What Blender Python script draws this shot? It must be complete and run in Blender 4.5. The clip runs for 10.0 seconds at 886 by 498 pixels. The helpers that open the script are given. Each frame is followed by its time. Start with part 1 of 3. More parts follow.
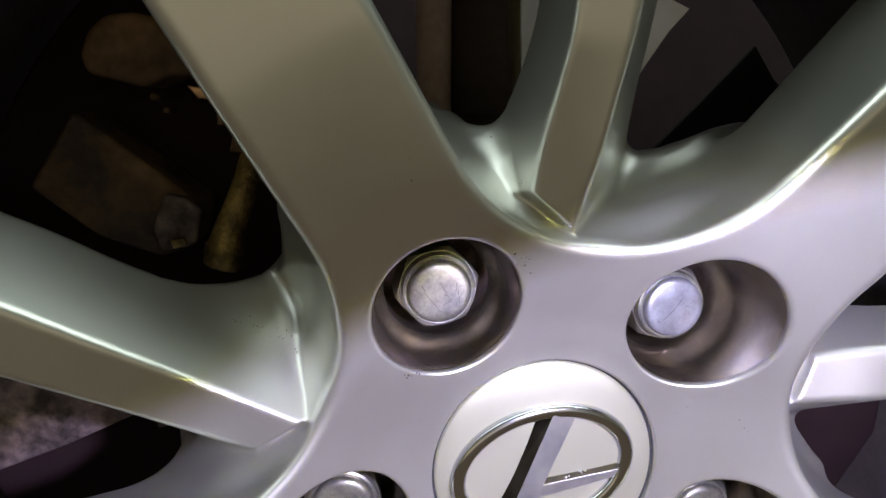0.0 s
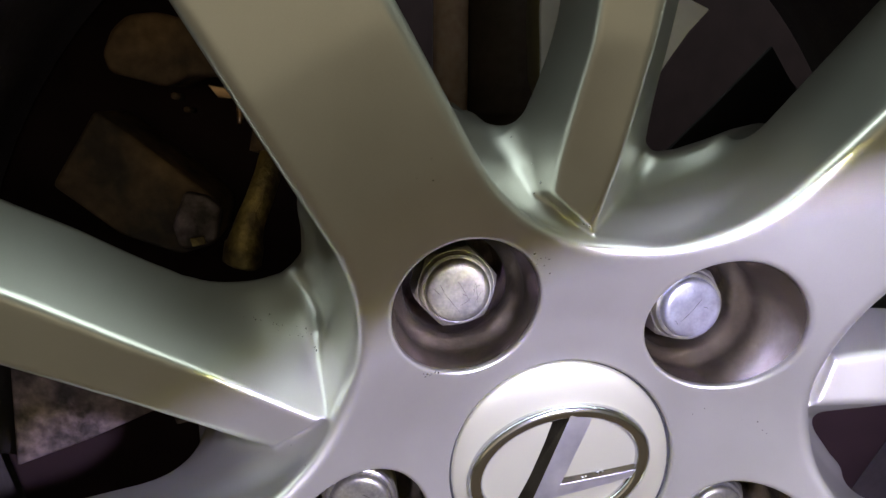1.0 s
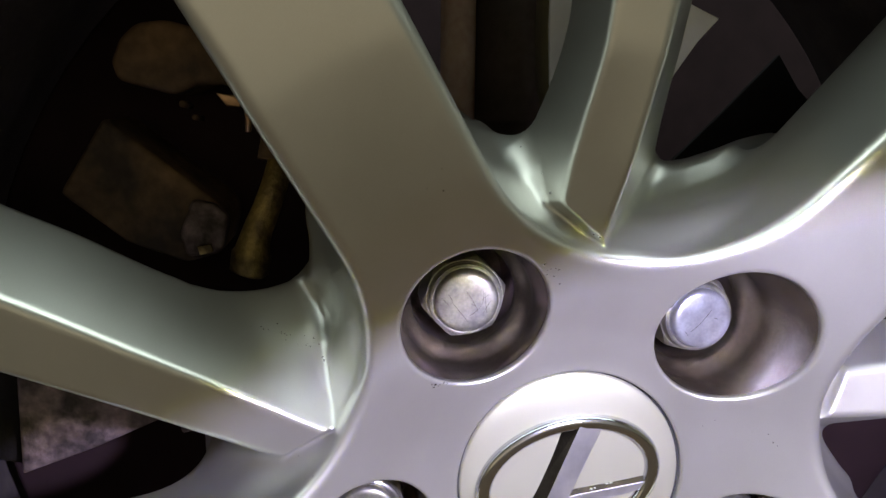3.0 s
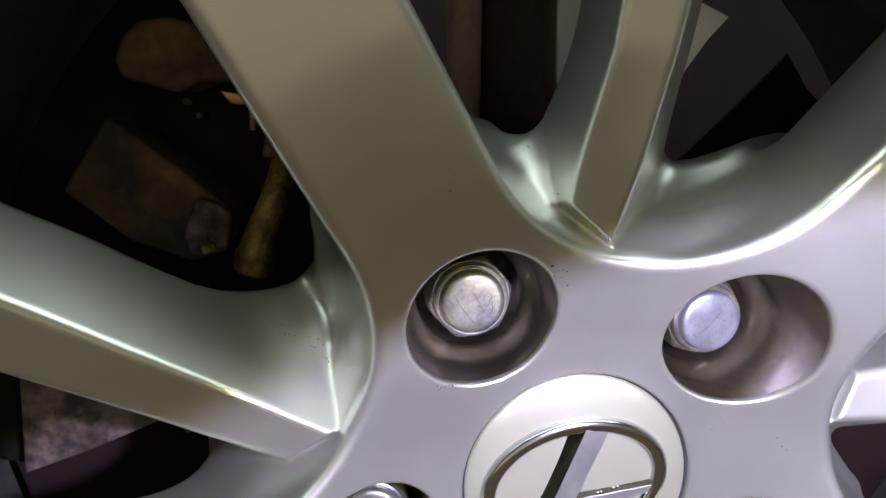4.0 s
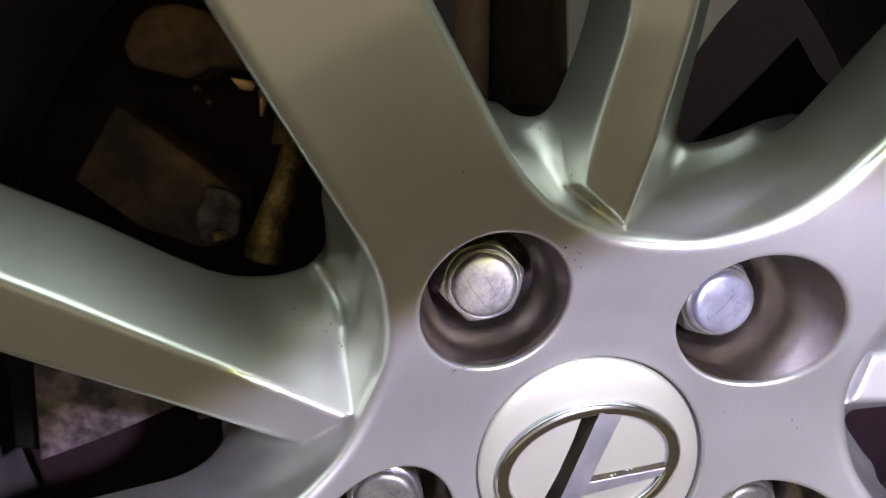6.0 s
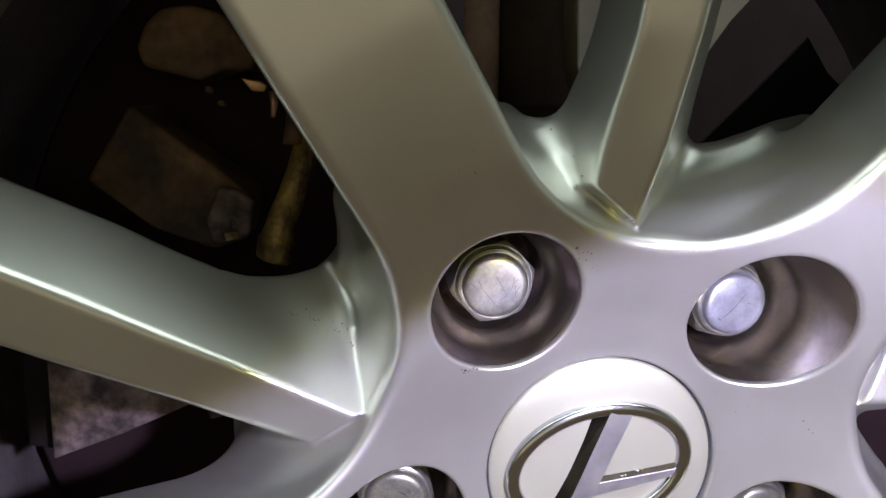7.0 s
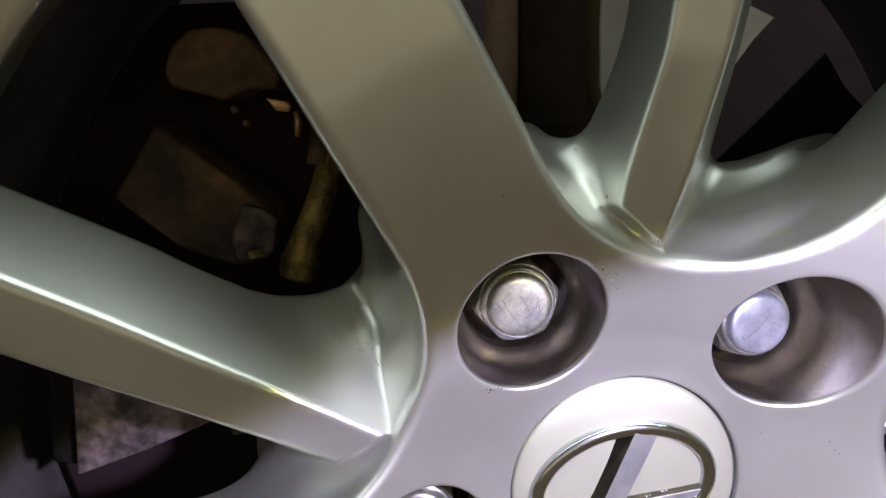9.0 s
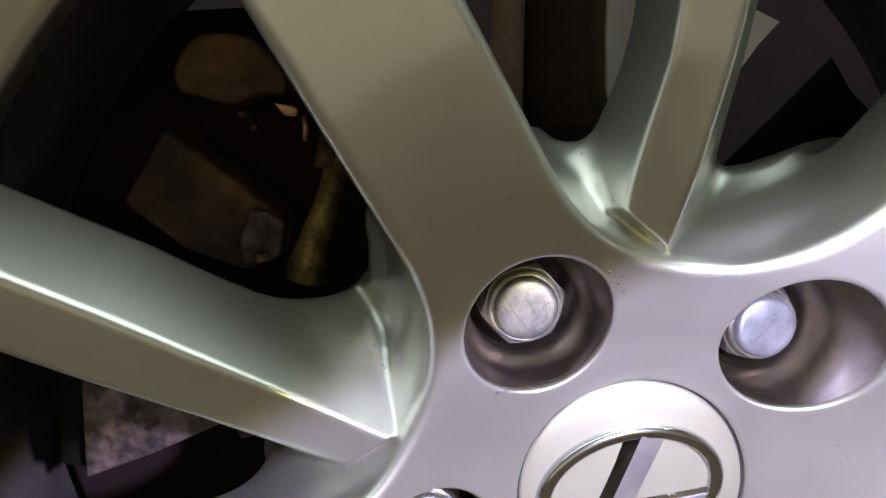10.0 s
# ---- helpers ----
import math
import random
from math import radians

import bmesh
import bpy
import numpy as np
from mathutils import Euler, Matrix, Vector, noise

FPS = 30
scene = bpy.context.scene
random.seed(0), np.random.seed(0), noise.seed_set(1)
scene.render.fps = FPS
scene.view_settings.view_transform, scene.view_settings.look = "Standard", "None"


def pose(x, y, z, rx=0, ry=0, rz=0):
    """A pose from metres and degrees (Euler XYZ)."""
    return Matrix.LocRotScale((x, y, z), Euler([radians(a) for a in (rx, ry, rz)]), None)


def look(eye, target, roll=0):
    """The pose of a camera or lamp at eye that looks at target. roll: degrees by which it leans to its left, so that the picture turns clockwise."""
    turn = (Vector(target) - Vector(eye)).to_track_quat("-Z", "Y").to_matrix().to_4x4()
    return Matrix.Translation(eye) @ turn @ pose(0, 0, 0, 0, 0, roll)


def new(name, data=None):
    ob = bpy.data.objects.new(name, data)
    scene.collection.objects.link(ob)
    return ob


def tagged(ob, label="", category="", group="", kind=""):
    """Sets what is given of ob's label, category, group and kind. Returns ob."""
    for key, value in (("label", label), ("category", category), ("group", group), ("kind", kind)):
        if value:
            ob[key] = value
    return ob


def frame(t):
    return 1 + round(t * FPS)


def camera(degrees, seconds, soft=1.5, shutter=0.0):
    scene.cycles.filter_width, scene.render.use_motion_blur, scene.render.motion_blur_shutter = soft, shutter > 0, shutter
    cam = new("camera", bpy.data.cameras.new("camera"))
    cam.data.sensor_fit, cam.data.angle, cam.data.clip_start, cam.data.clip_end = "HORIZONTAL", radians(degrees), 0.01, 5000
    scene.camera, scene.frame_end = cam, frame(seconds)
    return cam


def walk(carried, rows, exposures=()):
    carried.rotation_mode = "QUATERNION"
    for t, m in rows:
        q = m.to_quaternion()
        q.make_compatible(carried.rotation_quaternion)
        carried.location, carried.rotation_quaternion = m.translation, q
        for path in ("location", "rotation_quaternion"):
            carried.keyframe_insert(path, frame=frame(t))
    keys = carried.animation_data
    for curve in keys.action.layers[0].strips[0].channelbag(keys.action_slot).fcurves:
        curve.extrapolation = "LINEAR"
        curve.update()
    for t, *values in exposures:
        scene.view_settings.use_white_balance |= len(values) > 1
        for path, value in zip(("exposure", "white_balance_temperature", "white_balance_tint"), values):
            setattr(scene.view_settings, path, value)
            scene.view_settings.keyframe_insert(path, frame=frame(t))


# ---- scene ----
cam = camera(64.47, 10.0)
PATH = [
    (0.0, pose(-0.05371, -0.16358, 0.43114, 77.600, 0.009, -8.298)),
    (0.5, pose(-0.05523, -0.16425, 0.43057, 77.713, -0.001, -7.889)),
    (1.0, pose(-0.05625, -0.16388, 0.43136, 77.546, -0.171, -7.465)),
    (1.5, pose(-0.05701, -0.16357, 0.43207, 77.694, -0.109, -7.351)),
    (2.0, pose(-0.05720, -0.16350, 0.43213, 78.024, -0.088, -7.303)),
    (2.5, pose(-0.05749, -0.16336, 0.43205, 78.088, -0.203, -7.322)),
    (4.0, pose(-0.05810, -0.16036, 0.43265, 77.762, -0.467, -6.889)),
    (4.5, pose(-0.05867, -0.15957, 0.43239, 77.798, -0.152, -6.744)),
    (5.0, pose(-0.05861, -0.15942, 0.43098, 77.890, -0.044, -6.587)),
    (5.5, pose(-0.05930, -0.16026, 0.43052, 77.625, -0.010, -6.722)),
    (6.0, pose(-0.05977, -0.16023, 0.43029, 77.157, 0.076, -6.544)),
    (7.5, pose(-0.06156, -0.16092, 0.43064, 77.315, 0.144, -5.683)),
    (8.0, pose(-0.06261, -0.16092, 0.43122, 77.642, 0.209, -5.505)),
    (8.5, pose(-0.06405, -0.16099, 0.43201, 77.899, 0.361, -5.489)),
    (9.0, pose(-0.06467, -0.16084, 0.43286, 78.086, 0.268, -5.157)),
    (9.5, pose(-0.06494, -0.16149, 0.43280, 78.414, 0.302, -4.812)),
    (10.0, pose(-0.06504, -0.16177, 0.43246, 78.541, 0.368, -4.707)),
]

# ---- path, exposure ----
walk(cam, PATH, [(0.0, -0.05), (5.0, 0.02), (10.0, 0.12)])

# ---- world and lights ----
ZC = 0.33            # height of the wheel's axle
W = scene.world = bpy.data.worlds.new("world")
W.use_nodes = True
W.node_tree.nodes["Background"].inputs[0].default_value = (0.52, 0.55, 0.47, 1)
W.node_tree.nodes["Background"].inputs[1].default_value = 0.02


def area_lamp(name, eye, target, sx, sy, watts, colour):
    d = bpy.data.lights.new(name, "AREA")
    d.shape, d.size, d.size_y, d.energy, d.color = "RECTANGLE", sx, sy, watts, colour
    ob = new(name, d)
    ob.matrix_world = look(eye, target)
    return ob


def spot_lamp(name, eye, target, degrees, blend, watts, colour, radius):
    d = bpy.data.lights.new(name, "SPOT")
    d.spot_size, d.spot_blend, d.energy, d.color, d.shadow_soft_size = radians(degrees), blend, watts, colour, radius
    ob = new(name, d)
    ob.matrix_world = look(eye, target)
    return ob


area_lamp("ceiling_lamp", (-0.40, 0.30, 2.66), (-0.40, 0.30, 0.0), 5.0, 3.2, 245, (0.85, 1.0, 0.94))
# two unseen fills, added to lift left-facing spoke walls and warm the front faces
area_lamp("west_fill", (-2.9, 0.40, 1.25), (0, 0.1, 0.6), 3.0, 2.2, 30, (0.84, 1.0, 1.0))
area_lamp("front_fill", (-0.3, -2.9, 0.60), (-0.1, 0, 0.50), 4.6, 0.6, 4.0, (1.0, 0.69, 0.40))
# a hand torch beside the camera: cool core with a yellow fringe at the edge of its beam
TORCH = Vector((0.020, -0.160, ZC + 0.090))
TILT, SWING = radians(84.5), radians(-74)
BEAM = TORCH + Vector((math.sin(TILT) * math.cos(SWING), math.cos(TILT), math.sin(TILT) * math.sin(SWING)))
spot_lamp("torch", TORCH, BEAM, 156.3, 0.014, 5.1, (0.575, 0.535, 1.0), 0.007)
spot_lamp("torch_fringe", TORCH, BEAM, 158.6, 0.014, 1.1, (0.95, 0.92, 0.18), 0.007)


# ---- materials ----
def material(name, colour, rough, metal=0.0, grain=0.0, grain_scale=800.0, bump=0.0, bump_scale=1500.0, second=None,
             patch_scale=40.0, patch=0.5, rough_var=0.08, coat=0.0, detail=6.0, gloss=0.5):
    """A surface with two scales of variation: fine grain and broad patches that run towards a second colour."""
    m = bpy.data.materials.new(name)
    m.use_nodes = True
    t = m.node_tree
    n, l = t.nodes, t.links
    b = n["Principled BSDF"]
    b.inputs["Metallic"].default_value = metal
    b.inputs["Coat Weight"].default_value = coat
    b.inputs["Coat Roughness"].default_value = 0.12
    b.inputs["Specular IOR Level"].default_value = gloss
    tc = n.new("ShaderNodeTexCoord")
    big = n.new("ShaderNodeTexNoise")
    big.inputs["Scale"].default_value, big.inputs["Detail"].default_value = patch_scale, detail
    fine = n.new("ShaderNodeTexNoise")
    fine.inputs["Scale"].default_value, fine.inputs["Detail"].default_value = grain_scale, 3.0
    l.new(tc.outputs["Object"], big.inputs["Vector"])
    l.new(tc.outputs["Object"], fine.inputs["Vector"])
    ramp = n.new("ShaderNodeValToRGB")
    lo = 0.5 - 0.3 * (1 - patch)
    ramp.color_ramp.elements[0].position, ramp.color_ramp.elements[1].position = lo, min(0.98, lo + 0.3)
    sec = second if second else [c * 0.82 for c in colour]
    ramp.color_ramp.elements[0].color, ramp.color_ramp.elements[1].color = (*sec, 1), (*colour, 1)
    l.new(big.outputs["Fac"], ramp.inputs["Fac"])
    mix = n.new("ShaderNodeMix")
    mix.data_type, mix.blend_type = "RGBA", "OVERLAY"
    mix.inputs["Factor"].default_value = grain
    l.new(ramp.outputs["Color"], mix.inputs["A"])
    l.new(fine.outputs["Fac"], mix.inputs["B"])
    hs = n.new("ShaderNodeHueSaturation")
    hs.inputs["Saturation"].default_value = 1.0
    l.new(mix.outputs["Result"], hs.inputs["Color"])
    l.new(hs.outputs["Color"], b.inputs["Base Color"])
    mr = n.new("ShaderNodeMapRange")
    mr.inputs["To Min"].default_value, mr.inputs["To Max"].default_value = max(0.02, rough - rough_var), min(1, rough + rough_var)
    l.new(big.outputs["Fac"], mr.inputs["Value"])
    l.new(mr.outputs["Result"], b.inputs["Roughness"])
    if bump:
        bn = n.new("ShaderNodeTexNoise")
        bn.inputs["Scale"].default_value, bn.inputs["Detail"].default_value = bump_scale, 5.0
        l.new(tc.outputs["Object"], bn.inputs["Vector"])
        bp = n.new("ShaderNodeBump")
        bp.inputs["Strength"].default_value, bp.inputs["Distance"].default_value = bump, 0.0006
        l.new(bn.outputs["Fac"], bp.inputs["Height"])
        l.new(bp.outputs["Normal"], b.inputs["Normal"])
    return m


CAP = material("cap_silver_paint", (0.60, 0.60, 0.48), 0.38, 0.72, 0.05, 4000, 0.02, 5000, (0.56, 0.56, 0.45), 30, 0.5, 0.03, 0.2)
CHROME = material("chrome", (0.52, 0.53, 0.60), 0.15, 1.0, 0.05, 600, 0.0, 800, (0.6, 0.6, 0.6), 90, 0.6, 0.05)
# stem flank: the dark surroundings it mirrors are painted into the chrome
FLANK = material("dark_reflection_chrome", (0.20, 0.20, 0.22), 0.20, 1.0, 0.05, 600, 0.0, 800, (0.07, 0.07, 0.08), 90, 0.6, 0.05)
SATIN = material("satin_chrome", (0.42, 0.42, 0.47), 0.30, 0.86, 0.05, 600, 0.0, 800, (0.66, 0.66, 0.68), 90, 0.6, 0.05)
# foot flank: brown dirt plus a dim brown reflection, both in the colour
FOOT_FLANK = material("dirty_dim_chrome", (0.035, 0.026, 0.013), 0.4, 0.6, 0.4, 900, 0.1, 900, (0.016, 0.012, 0.006), 300, 0.5, 0.08)
RUBBER = material("tyre_rubber", (0.02, 0.02, 0.021), 0.75, 0, 0.1, 500, 0.2, 700)
IRON = material("cast_iron_grey", (0.26, 0.195, 0.195), 0.65, 0.3, 0.7, 420, 1.0, 300, (0.045, 0.035, 0.035), 130, 0.5, 0.12)
DARK = material("dark_cast_metal", (0.22, 0.135, 0.070), 0.75, 0.1, 0.6, 240, 1.0, 220, (0.045, 0.032, 0.026), 48, 0.5, 0.1, 0.0, 10.0)
BRASS = material("yellow_zinc_fitting", (0.52, 0.39, 0.14), 0.5, 0.6, 0.6, 500, 0.8, 700, (0.14, 0.10, 0.05), 110, 0.5, 0.1)
RUST = material("rusty_pink_steel", (0.80, 0.64, 0.55), 0.6, 0.1, 0.4, 300, 0.5, 300, (0.62, 0.46, 0.38), 40)
COPPER = material("copper_clip", (0.62, 0.40, 0.24), 0.4, 0.8, 0.2, 500)
PLASTIC = material("black_shield_steel", (0.016, 0.014, 0.015), 0.95, 0.0, 0.2, 300, 0.3, 300, gloss=0.08)
BLACK = material("black_liner", (0.032, 0.018, 0.021), 0.85, 0, 0.2, 60, 0.3, 150, gloss=0.15)
# bracket face: cool torch light is put into this pale, bluish colour
PALE = material("pale_torchlit_steel", (0.86, 0.86, 0.95), 0.45, 0.0, 0.1, 300, 0.1, 300)
# side of the same bracket, its darker shading painted as olive
OLIVE = material("olive_side_shade", (0.24, 0.21, 0.12), 0.6, 0.1, 0.2, 300, 0.2, 300)
SLEEVE = material("dusty_black_rubber", (0.11, 0.085, 0.075), 0.7, 0, 0.3, 300, 0.3, 300, (0.07, 0.055, 0.047), 40)
BARREL = material("brake_dust_on_silver", (0.105, 0.09, 0.093), 0.6, 0.2, 0.3, 300, 0.3, 300, (0.06, 0.05, 0.053), 30)
FLOOR = material("dark_oiled_concrete", (0.058, 0.034, 0.017), 0.8, 0, 0.3, 60, 0.5, 120, (0.045, 0.028, 0.015), 3, gloss=0.25)
WALLM = material("tan_wall_paint", (0.30, 0.26, 0.19), 0.8, 0, 0.1, 40, 0.2, 120, (0.26, 0.22, 0.16), 2)


def cast_material():
    """Silver paint with fine flake, specks of brake dust, and bare brownish metal where the mask says so."""
    m = bpy.data.materials.new("silver_paint_over_casting")
    m.use_nodes = True
    t = m.node_tree
    n, l = t.nodes, t.links
    b = n["Principled BSDF"]
    tc = n.new("ShaderNodeTexCoord")

    def noise_tex(scale, detail=4.0):
        x = n.new("ShaderNodeTexNoise")
        x.inputs["Scale"].default_value, x.inputs["Detail"].default_value = scale, detail
        l.new(tc.outputs["Object"], x.inputs["Vector"])
        return x

    def ramp(src, p0, c0, p1, c1):
        x = n.new("ShaderNodeValToRGB")
        x.color_ramp.elements[0].position, x.color_ramp.elements[1].position = p0, p1
        x.color_ramp.elements[0].color, x.color_ramp.elements[1].color = (*c0, 1), (*c1, 1)
        l.new(src, x.inputs["Fac"])
        return x.outputs["Color"]

    def mix(fac, a, c, blend="MIX"):
        x = n.new("ShaderNodeMix")
        x.data_type, x.blend_type = "RGBA", blend
        if isinstance(fac, float):
            x.inputs["Factor"].default_value = fac
        else:
            l.new(fac, x.inputs["Factor"])
        for k, val in (("A", a), ("B", c)):
            if isinstance(val, tuple):
                x.inputs[k].default_value = (*val, 1)
            else:
                l.new(val, x.inputs[k])
        return x.outputs["Result"]

    broad = noise_tex(22, 5)
    flake = noise_tex(6000, 2)
    paint = ramp(broad.outputs["Fac"], 0.35, (0.51, 0.505, 0.47), 0.7, (0.60, 0.595, 0.565))
    paint = mix(0.10, paint, flake.outputs["Fac"], "OVERLAY")
    # sparse dark specks of dust, in drifts
    vor = n.new("ShaderNodeTexVoronoi")
    vor.inputs["Scale"].default_value = 420
    l.new(tc.outputs["Object"], vor.inputs["Vector"])
    speck = ramp(vor.outputs["Distance"], 0.07, (1, 1, 1), 0.13, (0, 0, 0))
    drift = ramp(noise_tex(38, 3).outputs["Fac"], 0.69, (0, 0, 0), 0.76, (1, 1, 1))
    both = n.new("ShaderNodeMath")
    both.operation = "MULTIPLY"
    l.new(speck, both.inputs[0])
    l.new(drift, both.inputs[1])
    paint = mix(both.outputs[0], paint, (0.10, 0.09, 0.07))
    metal = ramp(noise_tex(70, 6).outputs["Fac"], 0.35, (0.30, 0.255, 0.20), 0.68, (0.56, 0.50, 0.42))
    metal = mix(0.25, metal, noise_tex(900, 3).outputs["Fac"], "OVERLAY")
    at = n.new("ShaderNodeAttribute")
    at.attribute_name = "bare"
    l.new(mix(at.outputs["Fac"], paint, metal), b.inputs["Base Color"])
    shine = n.new("ShaderNodeMix")
    shine.inputs["A"].default_value, shine.inputs["B"].default_value = 0.85, 0.97
    l.new(at.outputs["Fac"], shine.inputs["Factor"])
    l.new(shine.outputs["Result"], b.inputs["Metallic"])
    mr = n.new("ShaderNodeMapRange")
    mr.inputs["To Min"].default_value, mr.inputs["To Max"].default_value = 0.335, 0.40
    l.new(broad.outputs["Fac"], mr.inputs["Value"])
    turned = n.new("ShaderNodeMix")
    turned.inputs["B"].default_value = 0.25
    l.new(at.outputs["Fac"], turned.inputs["Factor"])
    l.new(mr.outputs["Result"], turned.inputs["A"])
    l.new(turned.outputs["Result"], b.inputs["Roughness"])
    b.inputs["Coat Weight"].default_value, b.inputs["Coat Roughness"].default_value = 0.22, 0.10
    bp = n.new("ShaderNodeBump")
    bp.inputs["Strength"].default_value, bp.inputs["Distance"].default_value = 0.03, 0.0004
    l.new(noise_tex(3500, 2).outputs["Fac"], bp.inputs["Height"])
    l.new(bp.outputs["Normal"], b.inputs["Normal"])
    return m


CAST = cast_material()


NUT = material("zinc_nut_steel", (0.34, 0.34, 0.285), 0.38, 0.85, 0.35, 1100, 0.05, 900, (0.22, 0.215, 0.21), 260, 0.6, 0.1)
# lighter, bluer copy of the nut steel: torch light painted on one cap
NUT_LIT = material("torchlit_zinc_steel", (0.42, 0.44, 0.52), 0.36, 0.8, 0.2, 1100, 0.05, 900, (0.32, 0.33, 0.38), 200, 0.6, 0.1)
SCRATCH = material("dark_scratch", (0.09, 0.08, 0.07), 0.7, 0.2)


# ---- helpers of this scene ----
def part(name, bm, mat, parent=None, label="", smooth=True):
    """Links a bmesh as one mesh object, under a thing or a part."""
    me = bpy.data.meshes.new(name)
    bm.to_mesh(me)
    bm.free()
    me.materials.append(mat)
    if smooth:
        for p in me.polygons:
            p.use_smooth = True
    ob = new(name, me)
    if parent:
        ob.parent = parent
    if label:
        tagged(ob, label)
    return ob


def sharp(ob, degrees=35):
    """Marks edges sharper than the angle, so that smooth shading stops there."""
    bm = bmesh.new()
    bm.from_mesh(ob.data)
    for e in bm.edges:
        if len(e.link_faces) == 2 and e.calc_face_angle() > radians(degrees):
            e.smooth = False
    bm.to_mesh(ob.data)
    bm.free()
    return ob


def mm(pts):
    """Pairs in millimetres to metres."""
    return [(x * 0.001, z * 0.001) for x, z in pts]


def lathe(profile, n=96, closed=False):
    """A bmesh turned about the wheel's axis (y) from (radius, y) pairs; a closed profile makes a ring."""
    bm = bmesh.new()
    rings = []
    for r, y in profile:
        if r < 1e-6:
            rings.append([bm.verts.new((0, y, 0))])
        else:
            rings.append([bm.verts.new((r * math.cos(2 * math.pi * k / n), y, r * math.sin(2 * math.pi * k / n))) for k in range(n)])
    pairs = list(zip(rings, rings[1:])) + ([(rings[-1], rings[0])] if closed else [])
    for a, b in pairs:
        for k in range(n):
            q = [a[k % len(a)], a[(k + 1) % len(a)], b[(k + 1) % len(b)], b[k % len(b)]]
            q = list(dict.fromkeys(q))
            if len(q) > 2:
                bm.faces.new(q)
    bmesh.ops.recalc_face_normals(bm, faces=bm.faces)
    return bm


def slab(outline, y0, y1, bevel=0.001, segments=2):
    """A bmesh: an outline of (x, z) pairs drawn out from y0 to y1 with bevelled edges."""
    bm = bmesh.new()
    a = [bm.verts.new((x, y0, z)) for x, z in outline]
    b = [bm.verts.new((x, y1, z)) for x, z in outline]
    bm.faces.new(a)
    bm.faces.new(b[::-1])
    n = len(a)
    for k in range(n):
        bm.faces.new((a[k], b[k], b[(k + 1) % n], a[(k + 1) % n]))
    bmesh.ops.recalc_face_normals(bm, faces=bm.faces)
    if bevel:
        bmesh.ops.bevel(bm, geom=bm.edges[:], offset=bevel, segments=segments, profile=0.5, affect="EDGES")
    return bm


def tube(points, radius, n=14, cap=True):
    """A bmesh: a round bar along points; radius is a number or one for each point."""
    bm = bmesh.new()
    pts = [Vector(p) for p in points]
    rad = radius if isinstance(radius, (list, tuple)) else [radius] * len(pts)
    rings = []
    side = None
    for i, p in enumerate(pts):
        d = (pts[min(i + 1, len(pts) - 1)] - pts[max(i - 1, 0)]).normalized()
        ref = side if side else (Vector((0, 1, 0)) if abs(d.y) < 0.9 else Vector((1, 0, 0)))
        s = (ref - d * ref.dot(d)).normalized()
        side = s
        t = d.cross(s)
        rings.append([bm.verts.new(p + rad[i] * (math.cos(2 * math.pi * k / n) * s + math.sin(2 * math.pi * k / n) * t)) for k in range(n)])
    for a, b in zip(rings, rings[1:]):
        for k in range(n):
            bm.faces.new((a[k], a[(k + 1) % n], b[(k + 1) % n], b[k]))
    if cap:
        bm.faces.new(rings[0])
        bm.faces.new(rings[-1])
    bmesh.ops.recalc_face_normals(bm, faces=bm.faces)
    return bm


def arc(r, a0, a1, n=16):
    """(x, z) pairs on a circle about the axle, degrees."""
    return [(r * math.cos(radians(a0 + (a1 - a0) * k / n)), r * math.sin(radians(a0 + (a1 - a0) * k / n))) for k in range(n + 1)]


# ---- the wheel casting: a field of distances, in millimetres, turned into a mesh ----
PHASE = 119.8        # degrees, the broad spoke that stands up and to the left
PCD = 57.15          # radius of the bolt circle
LIP, NOTCH_R = 65.5, 47.5
S36, C36 = math.sin(radians(36)), math.cos(radians(36))


def smax(a, b, k):
    h = np.clip(0.5 + 0.5 * (a - b) / k, 0, 1)
    return b + (a - b) * h + k * h * (1 - h)


def smin(a, b, k):
    return -smax(-a, -b, k)


FACE_R = np.array([20, 34, 45, 57, 66, 74, 82, 92, 105, 125, 147, 175, 200, 230.0])
FACE_Y = np.array([7.8, 7.1, 4.3, -1.1, -6.0, -9.6, -12.2, -14.7, -16.8, -19.3, -20.6, -20.0, -16.0, -12.0])
_fr = np.linspace(20, 230, 421)
_fy = np.interp(_fr, FACE_R, FACE_Y)
for _ in range(30):
    _fy[1:-1] = 0.25 * _fy[:-2] + 0.5 * _fy[1:-1] + 0.25 * _fy[2:]
_fs = np.gradient(_fy, _fr)


def table(us, vs, rounds=60):
    """A smooth curve through values along a spoke."""
    x = np.linspace(us[0], us[-1], 381)
    f = np.interp(x, us, vs)
    for _ in range(rounds):
        f[1:-1] = 0.25 * f[:-2] + 0.5 * f[1:-1] + 0.25 * f[2:]
    return lambda u: np.interp(u, x, f)


EDGE_P_V = table([40, 60, 70, 88, 114, 140, 230], [-6.5, -6.5, -5.5, -3.0, -0.5, 1.2, 3.0])
EDGE_P_Y = table([40, 60, 70, 88, 114, 140, 230], [-0.5, -0.5, -3, -6.5, -9.6, -10.5, -10])
EDGE_M_V = table([40, 60, 78, 84, 95, 112, 140, 230], [-17.2, -17.2, -16.9, -16.8, -15.8, -14.3, -14.6, -16], 20)
EDGE_M_Y = table([40, 60, 78, 84, 112, 140, 230], [0.05, 0.05, -1.4, -2.3, -8.3, -10, -10])
WALL_M = table([40, 80, 92, 96, 104, 120, 230], [0.4, 0.4, 0.36, 0.32, 0.26, 0.17, 0.17])
